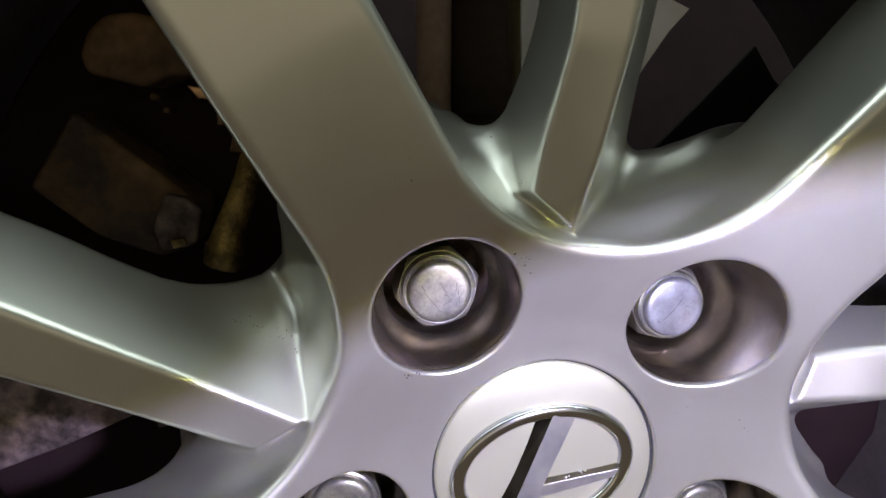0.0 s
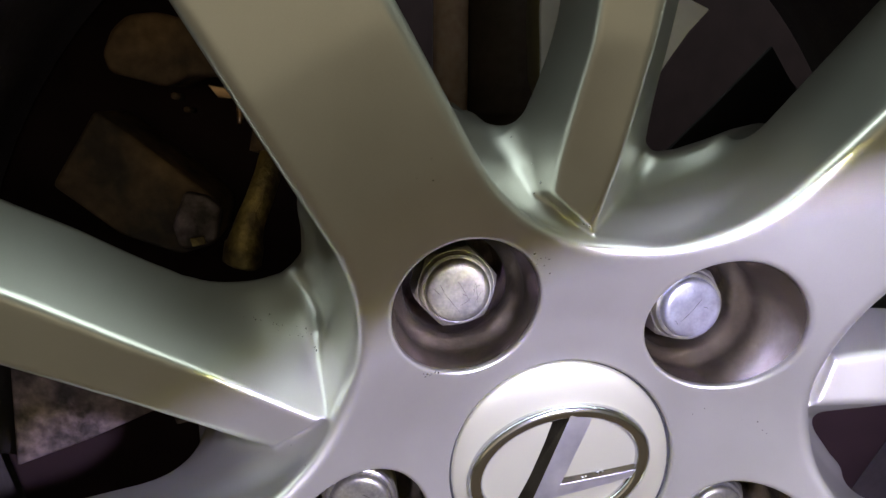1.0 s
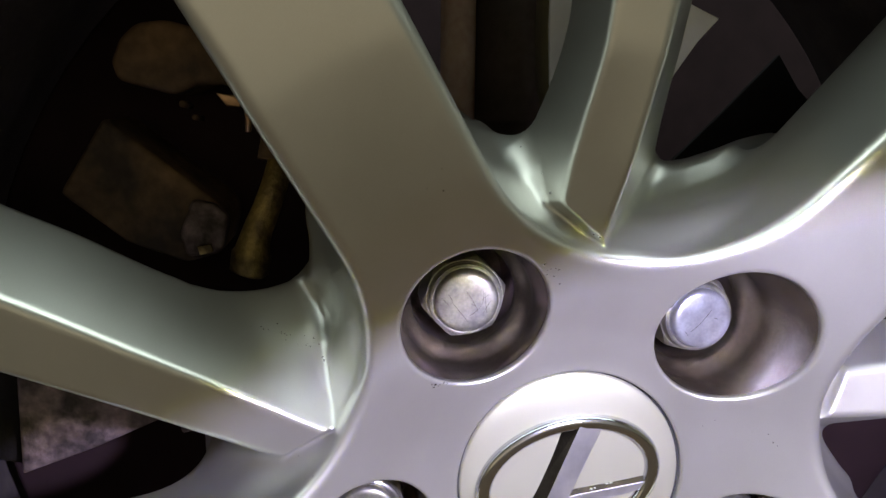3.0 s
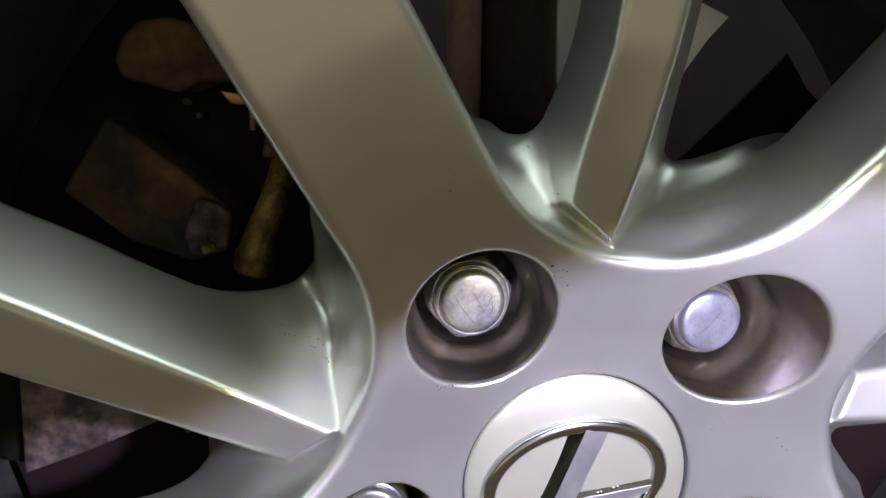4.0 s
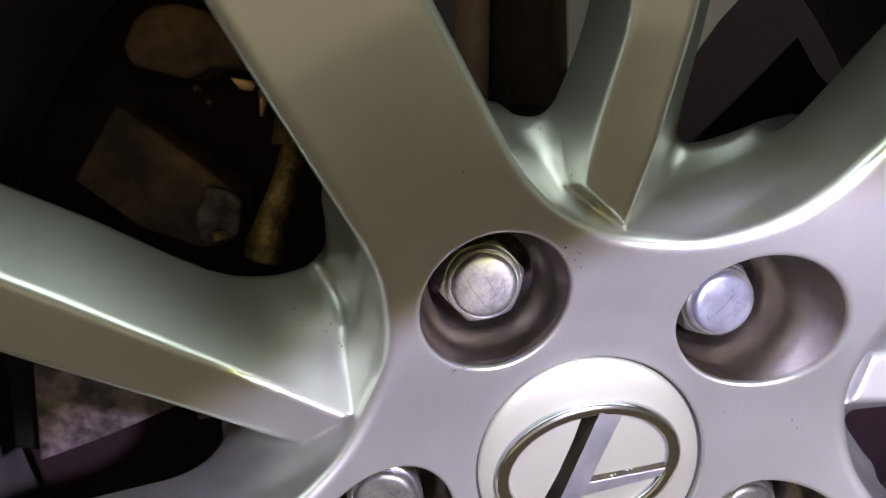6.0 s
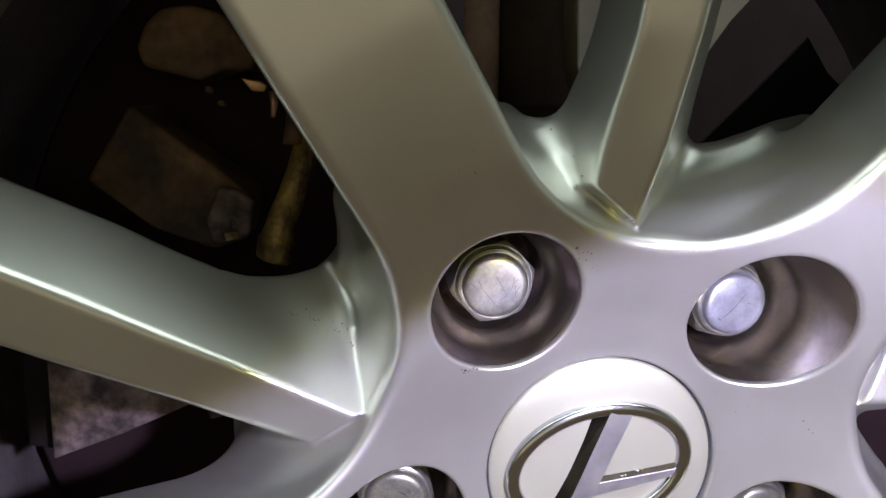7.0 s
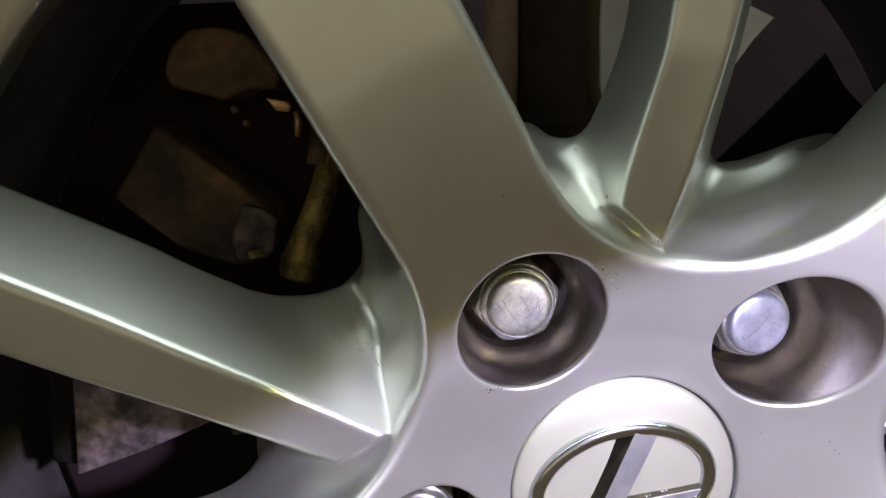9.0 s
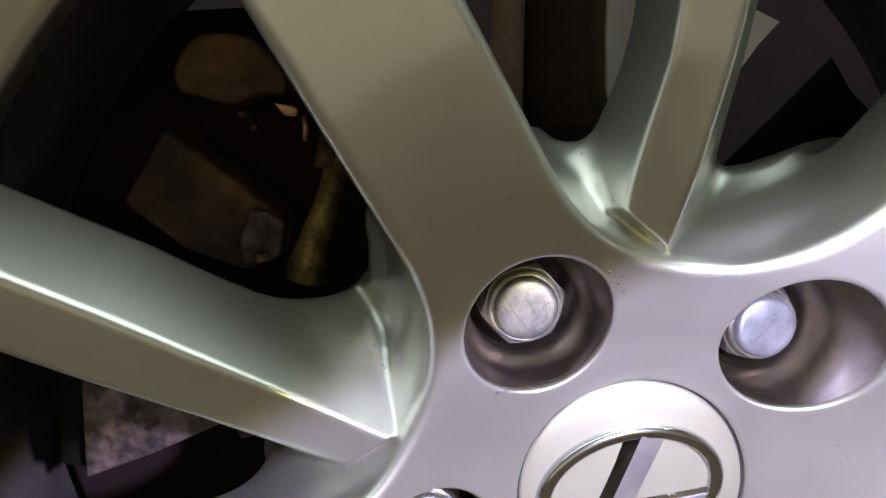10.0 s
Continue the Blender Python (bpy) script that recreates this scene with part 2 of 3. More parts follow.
BACK = table([40, 78, 88, 96, 105, 112, 125, 230], [44, 44, 33.5, 23, 16.4, 13.5, 12.5, 12])
BACK_M = table([40, 78, 92, 105, 120, 230], [20, 20, 17, 14, 12.5, 12])


# the skirt between the hub's lip and the openings: its radius by depth, and that of the web beside each narrow spoke
SKIRT = table([-30, -7, -4, 0, 6, 14, 20, 25, 30, 34, 38, 60], [65.6, 65.6, 66.2, 67.4, 69.6, 72.9, 76.8, 81.2, 87.0, 94, 102, 146], 16)
SKIRT_WEB = table([-30, -7, -4, 0, 5, 10, 15, 20, 34, 60], [65.6, 65.6, 66.6, 70.5, 77.0, 83.0, 88.8, 93.2, 100.0, 120], 24)
SKIRT_FAN = table([-30, -7, -4, 0, 10, 20, 26, 34, 60], [65.6, 65.6, 66.2, 68.2, 76.5, 87.5, 97.0, 109, 150], 20)
SKIRT_OUT = table([-90, -44, -38, -34, -30, -25, -20, 16, 23, 31.5, 40, 48, 90], [170, 111, 103.5, 98.9, 94.8, 91.8, 89.6, 88.4, 90, 94.5, 101, 108, 140], 4)


def lower_spoke(u, v, y):
    """The narrow spoke that lies deeper, between two broad ones."""
    vp, yp, vm, ym, sm, sp = EDGE_P_V(u), EDGE_P_Y(u), EDGE_M_V(u), EDGE_M_Y(u), WALL_M(u), 0.57
    slope = (yp - ym) / (vp - vm)
    top = (ym + slope * (v - vm) - y) / np.sqrt(1 + slope ** 2)
    wp = (v - vp - sp * (y - yp)) / math.sqrt(1 + sp ** 2)
    wm = (vm - v - sm * (y - ym)) / np.sqrt(1 + sm ** 2)
    edge = (top + wp) / 1.73 + 0.35                                          # a narrow chamfer along the ridge
    d = smax(smax(smax(top, edge, 0.7), wp, 0.7), wm, 1.6)
    h = np.clip((v + 14) / 10, 0, 1)
    back = BACK_M(u) + (BACK(u) - BACK_M(u)) * h * h * (3 - 2 * h)
    return np.maximum(smax(d, y - back, 2.0), 55 - u)


def broad_body(u, av, y, yf, fs):
    """Broad spokes and hub, seen from the front: everything but a rounded notch; also the face alone."""
    du = u - (LIP + NOTCH_R)
    along = du * C36 + av * S36
    wedge = np.where(along > 0, -du * S36 + av * C36, np.hypot(du, av))
    top = (yf - y) / np.sqrt(1 + fs ** 2)
    side = NOTCH_R - wedge - 0.03 * (y - yf)
    return smax(smax(top, side, 3.7), y - 22, 3), top


def casting(r, th, y):
    """Distance to the casting; th is the angle from the lower spoke, within half a fifth of the turn either side."""
    u, v = r * np.cos(th), -r * np.sin(th)
    av = np.abs(v)
    yf, fs = np.interp(r, _fr, _fy), np.interp(r, _fr, _fs)
    body, top = broad_body(u, av, y, yf, fs)
    web = np.clip((-v - 7) / 11, 0, 1)
    web = web * web * (3 - 2 * web)
    fan = np.clip((v - 12) / 24, 0, 1)
    fan = fan * fan * (3 - 2 * fan)
    cone = (r - SKIRT(y) - (SKIRT_WEB(y) - SKIRT(y)) * web - (SKIRT_FAN(y) - SKIRT(y)) * fan) / (1.3 + 0.15 * np.maximum(web, fan))
    cone = smax(cone, r - SKIRT_OUT(v) - 0.2, 2)
    cone = smax(cone, top + 2.6, 3)
    cone = smax(cone, y - 40, 2)
    end = (69.8 - 0.74 * (v + 7.3) - u - 0.45 * (y + 1.5)) / 1.32
    low = smax(smax(lower_spoke(u, v, y), top + 1.2, 2.0), end, 0.7)
    h = np.clip((y - yf - 2) / 22, 0, 1)
    d = smin(body, cone, 2.5 + 14 * h * h * (3 - 2 * h))
    d = smin(d, low, 1.5 + 4 * np.clip((y - 6) / 10, 0, 1) + 2.5 * np.clip(y / 9, 0, 1) * np.clip((-v - 12) / 8, 0, 1))
    # hub behind, and the ring that joins the spokes to the rim
    d = np.minimum(d, np.maximum(np.maximum(r - 74, y - 44), 27 - y))
    ring = smax(smax(189.8 - r, (18 - 0.25 * (r - 194) - y) / 1.03, 3), y - 30, 3)
    d = smin(d, ring, 8)
    # bore for the cap
    d = smax(d, np.maximum(31.75 - r, y - 42), 0.7)
    # bolt pockets: straight, then stepped
    hx, hz = PCD * C36, PCD * S36
    hr = np.hypot(u - hx, av - hz)
    wide = smax(hr - 19.15 + 0.06 * (y + 5), (hr - 17.9 + 0.62 * (y - 17)) / 1.18, 1.2)
    pocket = smin(wide, np.maximum(hr - 14.6, y - 44), 0.8)
    return smax(d, -pocket, 1.2)


def casting_mesh():
    rs = np.concatenate([np.arange(26, 36, 1.0), np.arange(36, 84, 0.6), np.arange(84, 100, 0.8), np.arange(100, 160, 1.1), np.arange(160, 226, 2.0)])
    nt = 144
    th = np.radians(-36 + 72 * np.arange(nt) / nt)
    ys = np.concatenate([np.arange(-25, -14, 0.8), np.arange(-14, 12, 0.6), np.arange(12, 26, 0.8), np.arange(26, 47, 1.5)])
    D = casting(rs[:, None, None], th[None, :, None], ys[None, None, :])
    D[-1] = 5.0
    D1 = np.concatenate([D, D[:, :1]], axis=1)
    inside = D1 < 0
    nr, ny = len(rs), len(ys)
    count = np.zeros((nr - 1, nt, ny - 1))
    acc = np.zeros((nr - 1, nt, ny - 1, 3))
    corners = [(a, b, c) for a in (0, 1) for b in (0, 1) for c in (0, 1)]

    def corner(A, a, b, c):
        return A[a:nr - 1 + a, b:nt + b, c:ny - 1 + c]

    for p in corners:
        for ax in range(3):
            if p[ax]:
                continue
            q = list(p)
            q[ax] = 1
            A, Bv = corner(D1, *p), corner(D1, *q)
            cr = corner(inside, *p) != corner(inside, *q)
            f = np.where(cr, A / np.where(cr, A - Bv, 1), 0)
            for k in range(3):
                acc[..., k] += np.where(cr, p[k] + (f if k == ax else 0), 0)
            count += cr
    cells = np.argwhere(count > 0)
    idx = -np.ones(count.shape, int)
    i, j, k = cells.T
    idx[i, j, k] = np.arange(len(cells))
    o = acc[i, j, k] / count[i, j, k][:, None]
    R = rs[i] + o[:, 0] * (rs[i + 1] - rs[i])
    TH = th[j] + o[:, 1] * radians(72 / nt)
    Y = ys[k] + o[:, 2] * (ys[k + 1] - ys[k])
    # draw the points onto the surface
    P = np.stack([R * np.cos(TH), Y, R * np.sin(TH)], 1)

    def field(Q):
        a = np.arctan2(Q[:, 2], Q[:, 0])
        a = (a + radians(36)) % radians(72) - radians(36)
        return casting(np.hypot(Q[:, 0], Q[:, 2]), a, Q[:, 1])

    for step in (0.8, 0.8, 0.6):
        f0 = field(P)
        g = np.stack([(field(P + e) - field(P - e)) / 0.1 for e in np.eye(3) * 0.05], 1)
        g2 = np.maximum((g * g).sum(1), 0.2)
        mv = -step * (f0 / g2)[:, None] * g
        ln = np.linalg.norm(mv, axis=1)
        P += mv * np.minimum(1, 0.5 / np.maximum(ln, 1e-9))[:, None]
    nv = len(P)
    verts = []
    for s in range(5):
        a = radians(PHASE - 36 + 72 * s)
        c, sn = math.cos(a), math.sin(a)
        verts.append(np.stack([P[:, 0] * c - P[:, 2] * sn, P[:, 1], P[:, 0] * sn + P[:, 2] * c], 1))
    verts = np.concatenate(verts) * 0.001
    quads = []

    def add(c0, c1, c2, c3, flip, s):
        """Four cells round an edge; each is (index, shift of sector)."""
        ok = (c0[0] >= 0) & (c1[0] >= 0) & (c2[0] >= 0) & (c3[0] >= 0)
        q = np.stack([c[0] + ((s + c[1]) % 5) * nv for c in (c0, c1, c2, c3)], 1)
        q = np.where(flip[:, None], q[:, ::-1], q)
        quads.append(q[ok])

    def cell(i, j, k):
        sh = np.where(j < 0, -1, 0)
        return idx[i, j % nt, k], sh

    for ax in range(3):
        if ax == 0:
            A, Bv = inside[:-1, :nt, 1:-1], inside[1:, :nt, 1:-1]
            e = np.argwhere(A != Bv)
            i, j, k = e[:, 0], e[:, 1], e[:, 2] + 1
            flip = A[e[:, 0], e[:, 1], e[:, 2]]
            four = [cell(i, j - 1, k - 1), cell(i, j, k - 1), cell(i, j, k), cell(i, j - 1, k)]
        elif ax == 1:
            A, Bv = inside[1:-1, :nt, 1:-1], inside[1:-1, 1:nt + 1, 1:-1]
            e = np.argwhere(A != Bv)
            i, j, k = e[:, 0] + 1, e[:, 1], e[:, 2] + 1
            flip = ~A[e[:, 0], e[:, 1], e[:, 2]]
            four = [cell(i - 1, j, k - 1), cell(i, j, k - 1), cell(i, j, k), cell(i - 1, j, k)]
        else:
            A, Bv = inside[1:-1, :nt, :-1], inside[1:-1, :nt, 1:]
            e = np.argwhere(A != Bv)
            i, j, k = e[:, 0] + 1, e[:, 1], e[:, 2]
            flip = A[e[:, 0], e[:, 1], e[:, 2]]
            four = [cell(i - 1, j - 1, k), cell(i, j - 1, k), cell(i, j, k), cell(i - 1, j, k)]
        for s in range(5):
            add(*four, flip, s)
    F = np.concatenate(quads)
    # bare metal inside the bolt pockets: a mask on the points
    cen = verts * 1000
    rr, aa = np.hypot(cen[:, 0], cen[:, 2]), np.degrees(np.arctan2(cen[:, 2], cen[:, 0]))
    aa = np.radians((aa - PHASE + 36) % 72 - 36)
    hr = np.hypot(rr * np.cos(aa) - PCD, rr * np.sin(aa))
    bare = np.clip((cen[:, 1] - np.interp(rr, _fr, _fy) - 0.5) / 1.8, 0, 1) * (hr < 20.2)
    # normals of the field, turned with each fifth
    g = np.stack([(field(P + e) - field(P - e)) / 0.1 for e in np.eye(3) * 0.05], 1)
    g /= np.maximum(np.linalg.norm(g, axis=1), 1e-6)[:, None]
    normals = []
    for k in range(5):
        a = radians(PHASE - 36 + 72 * k)
        c, sn = math.cos(a), math.sin(a)
        normals.append(np.stack([g[:, 0] * c - g[:, 2] * sn, g[:, 1], g[:, 0] * sn + g[:, 2] * c], 1))
    normals = np.concatenate(normals)
    # the parts of the casting: hub, ring, and each spoke
    mid = verts[F].mean(1) * 1000
    r, ang = np.hypot(mid[:, 0], mid[:, 2]), np.degrees(np.arctan2(mid[:, 2], mid[:, 0]))
    th = np.radians((ang - PHASE + 72) % 72 - 36)
    u, v, y = r * np.cos(th), -r * np.sin(th), mid[:, 1]
    broad = np.abs(broad_body(u, np.abs(v), y, np.interp(r, _fr, _fy), np.interp(r, _fr, _fs))[0])
    narrow = np.abs(lower_spoke(u, v, y))
    kind = np.zeros(len(F), int)                                            # 0 hub
    kind[(r > 80) & (broad < 1.6)] = 1                                      # 1 to 5 broad spokes
    kind[(r > 70) & (narrow < 1.0) & (narrow < broad)] = 6                  # 6 to 10 narrow spokes
    kind[r > 188] = 11                                                      # ring
    turn = np.floor(((ang - PHASE + 36) % 360) / 72).astype(int)
    turn_low = np.floor(((ang - PHASE + 72) % 360) / 72).astype(int)
    kind = np.where(kind == 1, 1 + turn, np.where(kind == 6, 6 + turn_low, kind))
    # patches of the hub cut off from its face belong to the broad spoke beside them
    rest = np.flatnonzero(kind == 0)
    mark = np.arange(len(verts))
    while True:
        low = mark[F[rest]].min(1)
        was = mark.copy()
        np.minimum.at(mark, F[rest].ravel(), np.repeat(low, 4))
        mark = mark[mark]
        if (mark == was).all():
            break
    owner = mark[F[rest, 0]]
    names, sizes = np.unique(owner, return_counts=True)
    loose = rest[owner != names[sizes.argmax()]]
    kind[loose] = 1 + turn[loose]
    meshes = []
    for k in range(12):
        faces = F[kind == k]
        keep, back = np.unique(faces, return_inverse=True)
        name = "hub_face" if k == 0 else "broad_spoke" if k < 6 else "narrow_spoke" if k < 11 else "rim_ring"
        me = bpy.data.meshes.new(name)
        me.vertices.add(len(keep))
        me.vertices.foreach_set("co", verts[keep].ravel())
        me.loops.add(len(faces) * 4)
        me.loops.foreach_set("vertex_index", back.ravel())
        me.polygons.add(len(faces))
        me.polygons.foreach_set("loop_start", np.arange(len(faces)) * 4)
        me.polygons.foreach_set("loop_total", np.full(len(faces), 4))
        me.polygons.foreach_set("use_smooth", np.ones(len(faces), bool))
        me.update(calc_edges=True)
        me.attributes.new("bare", "FLOAT", "POINT").data.foreach_set("value", bare[keep].astype(np.float32))
        me.normals_split_custom_set_from_vertices(normals[keep].tolist())
        me.materials.append(CAST)
        meshes.append((name, me))
    return meshes


AXLE = Matrix.Translation((0, 0, ZC))
wheel = new("alloy_wheel")
wheel.matrix_world = AXLE
tagged(wheel, "silver painted ten-spoke alloy wheel with five deep bolt pockets", "wheel")
for part_name, part_mesh in casting_mesh():
    new(part_name, part_mesh).parent = wheel

# rim barrel behind the spokes
barrel = part("rim_barrel", lathe([(0.2045, 0.012), (0.2075, -0.012), (0.216, -0.024), (0.226, -0.026), (0.229, -0.020), (0.222, -0.012), (0.214, 0.0), (0.209, 0.05),
              (0.205, 0.10), (0.213, 0.16), (0.217, 0.185), (0.227, 0.192), (0.223, 0.186), (0.211, 0.178), (0.204, 0.15), (0.199, 0.10), (0.2, 0.04)], 128, True), BARREL, wheel, "rim barrel coated in dark brake dust")

# centre cap
def dome(r0, y0, r1, y1, n=6):
    return [(r0 + (r1 - r0) * math.sin(math.pi / 2 * k / n), y0 + (y1 - y0) * (1 - math.cos(math.pi / 2 * k / n))) for k in range(n + 1)]


CAP_Y = 0.0080
cap = part("centre_cap", lathe([(0, CAP_Y - 0.0010), (0.010, CAP_Y - 0.0009), (0.016, CAP_Y - 0.0007), (0.022, CAP_Y - 0.0004), (0.027, CAP_Y), (0.0302, CAP_Y + 0.0004), (0.0308, CAP_Y + 0.0007), (0.0311, CAP_Y + 0.0013), (0.0311, CAP_Y + 0.012), (0, CAP_Y + 0.012)], 128), CAP, wheel,
           "silver round centre cap with a chrome oval emblem")

# black ring added to paint the shade in the gap beside the cap
part("gap_shade_ring", lathe([(0.0309, CAP_Y + 0.004), (0.0309, CAP_Y + 0.0013), (0.0314, CAP_Y + 0.0010), (0.0319, CAP_Y + 0.0013), (0.0319, CAP_Y + 0.004)], 128), RUBBER, cap, "thin black ring for the shade in the gap round the cap")


def oval_ring(a, b, w, h, tilt, n=96):
    """A bmesh: an oval band of width w with a rounded ridge h proud, lying in the plane y = 0 and rising to -y."""
    bm = bmesh.new()
    sec = [(-0.5, 0.7), (-0.5, 0.0), (-0.46, -0.55), (-0.30, -0.92), (0.0, -1.0), (0.30, -0.86), (0.46, -0.5), (0.5, 0.0), (0.5, 0.7)]
    rings = []
    for k in range(n):
        t = 2 * math.pi * k / n
        ring = []
        for s, e in sec:
            x, z = (a + s * w) * math.cos(t), (b + s * w) * math.sin(t)
            ring.append(bm.verts.new((x * math.cos(tilt) - z * math.sin(tilt), e * h, x * math.sin(tilt) + z * math.cos(tilt))))
        rings.append(ring)
    for k in range(n):
        p, q = rings[k], rings[(k + 1) % n]
        for j in range(len(sec) - 1):
            bm.faces.new((p[j], p[j + 1], q[j + 1], q[j]))
    bmesh.ops.recalc_face_normals(bm, faces=bm.faces)
    return bm


def bar(left, ridge, right, base, top):
    """A bmesh: a raised bar with a sloped flank on its left and a flat top from the ridge to the right; lines of (x, z) pairs."""
    bm = bmesh.new()
    rows = [[bm.verts.new((x, y, z)) for x, z in line] for line, y in ((left, base), (ridge, top), (right, top + 0.0003), (right, base))]
    for row in rows[1:3]:
        row[-1].co.y += 0.0001
        row[0].co.y -= 0.0003
    for j, (p, q) in enumerate(zip(rows, rows[1:])):
        for k in range(len(p) - 1):
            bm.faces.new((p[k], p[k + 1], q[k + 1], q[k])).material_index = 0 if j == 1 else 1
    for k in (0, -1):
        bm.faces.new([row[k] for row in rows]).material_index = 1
    bmesh.ops.recalc_face_normals(bm, faces=bm.faces)
    bmesh.ops.bevel(bm, geom=[e for e in bm.edges if len(e.link_faces) == 2], offset=0.00012, segments=1, profile=0.5, affect="EDGES")
    return bm


EY = CAP_Y - 0.0004
ring = part("emblem_ring", oval_ring(0.0241, 0.0168, 0.0042, 0.0021, radians(12)), CHROME, cap, "chrome oval ring")
ring.location = (-0.0009, EY, 0.0001)
stem = part("emblem_bar", bar(mm([(-14.4, -10.0), (-4.2, 15.8)]), mm([(-9.7, -10.0), (1.8, 18.2)]), mm([(-3.7, -10.0), (8.6, 18.4)]), EY + 0.0002, EY - 0.0021), SATIN, cap, "slanted chrome bar", False)
foot = part("emblem_bar", bar(mm([(-6.6, -2.4), (21.4, 0.4)]), mm([(-6.0, -4.6), (22.0, -0.9)]), mm([(-9.0, -9.4), (23.2, -2.9)]), EY + 0.0003, EY - 0.0016), SATIN, cap, "chrome foot bar", False)
# chrome beads added for the white sparkles along the foot bar
beads = bmesh.new()
for x, z, size in ((5.5, -2.6, 0.45), (6.4, -2.3, 0.3), (9.8, -1.3, 0.5), (11.0, -1.1, 0.35), (21.8, -1.6, 0.5), (21.5, -4.0, 0.7), (20.3, -4.4, 0.6), (19.4, -3.6, 0.4), (-4.5, 15.3, 0.3)):
    bmesh.ops.create_icosphere(beads, subdivisions=2, radius=1, matrix=Matrix.Translation((x * 0.001, EY - 0.0012, z * 0.001)) @ Matrix.Diagonal((size * 0.0013, size * 0.0012, size * 0.0009, 1)))
tagged(part("bead", beads, CHROME, cap, "small chrome beads as glints along the foot bar"), kind="stuff")
for flanked, flank in ((stem, FLANK), (foot, FOOT_FLANK)):     # flanks with their dark reflections put into the colour, beside a satin top
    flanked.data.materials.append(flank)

# ---- lug nuts ----
def ribbon_set(strokes, width, y):
    """A bmesh of thin flat strokes in the plane y; each stroke is a start, an angle, a length and a bend."""
    bm = bmesh.new()
    for x, z, a, length, bend in strokes:
        rows = []
        for k in range(7):
            s = k / 6
            w = width * (0.35 + 0.65 * math.sin(math.pi * min(max(s, 0.08), 0.92)))
            rows.append((bm.verts.new((x - w * math.sin(a), y, z + w * math.cos(a))), bm.verts.new((x + w * math.sin(a), y, z - w * math.cos(a)))))
            x, z, a = x + length / 6 * math.cos(a), z + length / 6 * math.sin(a), a + bend / 6
        for p, q in zip(rows, rows[1:]):
            bm.faces.new((p[0], q[0], q[1], p[1]))
    return bm


def scratch(x0, z0, x1, z1, bend=0.0):
    """A stroke from one place to another, in millimetres, for ribbon_set."""
    d = math.hypot(x1 - x0, z1 - z0)
    return x0 * 0.001, z0 * 0.001, math.atan2(z1 - z0, x1 - x0) - bend / 2, d * 0.001, bend


def lug_nut(strokes, spin, cap_metal):
    """A nut; its strokes are given as they stand once the nut is turned by spin."""
    ob = new("lug_nut")
    # hexagon with rounded corners, turned at its front
    bm = bmesh.new()
    rings = []
    n = 72
    for y, cut in ((0.0196, 0.0106), (0.0203, 0.0112), (0.0213, 0.0121), (0.034, 0.0121)):
        ring = []
        for k in range(n):
            a = 2 * math.pi * k / n
            b = (a + math.pi / 6) % (math.pi / 3) - math.pi / 6
            r = min(0.0105 / math.cos(b), cut, 0.0119)
            ring.append(bm.verts.new((r * math.cos(a), y, r * math.sin(a))))
        rings.append(ring)
    for a, b in zip(rings, rings[1:]):
        for k in range(n):
            bm.faces.new((a[k], a[(k + 1) % n], b[(k + 1) % n], b[k]))
    bm.faces.new(rings[0])
    bmesh.ops.recalc_face_normals(bm, faces=bm.faces)
    sharp(part("hexagon", bm, NUT, ob), 25)
    sharp(part("crimped_collar", lathe([(0.0084, 0.0172), (0.0092, 0.0171), (0.0098, 0.0174), (0.0100, 0.0180), (0.0098, 0.0185), (0.0101, 0.0188), (0.0103, 0.0193), (0.0101, 0.0198), (0.0105, 0.0202), (0.008, 0.0203)], 72), NUT, ob), 30)
    dome = part("dome_cap", lathe([(0, 0.0146), (0.0046, 0.01462), (0.0068, 0.01472), (0.0078, 0.01492), (0.0083, 0.01530), (0.0086, 0.0159), (0.0087, 0.0166), (0.0088, 0.0190)], 72), cap_metal, ob, "scratched domed steel cap")
    c, sn = math.cos(spin), math.sin(spin)
    turned = [(x * c - z * sn, x * sn + z * c, a + spin, length, bend) for x, z, a, length, bend in strokes]
    part("scratches", ribbon_set(turned, 0.00008, 0.01455), SCRATCH, dome, "thin dark scratches")
    tagged(ob, "zinc-plated hexagonal lug nut with scratched domed cap in its pocket", "lug nut", "lug nuts of the wheel")
    return ob


CROSSED = [scratch(-0.3, 3.0, 2.8, -2.6, -0.2), scratch(4.2, 3.0, 3.5, -1.2, -0.6), scratch(3.5, -1.2, 0.3, -3.6, -0.5), scratch(-4.2, 0.2, 0.2, -5.4), scratch(4.6, 2.6, 5.2, -3.2),
           scratch(6.4, 0.4, 4.4, -3.2, 0.3), scratch(-7.0, 1.4, -5.0, -0.6), scratch(-5.2, 2.4, -4.0, 0.4), scratch(5.6, 2.0, 3.8, 0.6), scratch(1.0, -0.4, 2.2, -1.0, 0.4)]
SINGLE = [scratch(-3.6, -3.4, -0.4, -0.4, 0.15), scratch(-0.4, -0.4, 2.2, 3.0, 0.1), scratch(-5.2, -3.0, -4.2, -4.2, 0.3), scratch(3.0, 0.6, 4.2, 0.2)]
FEW = [scratch(-3.0, 2.0, 1.0, -1.5, 0.2), scratch(0.5, 3.6, 3.6, 1.2, -0.3), scratch(-4.6, -1.6, -2.0, -4.0), scratch(2.0, -2.0, 4.4, -3.4, 0.3)]
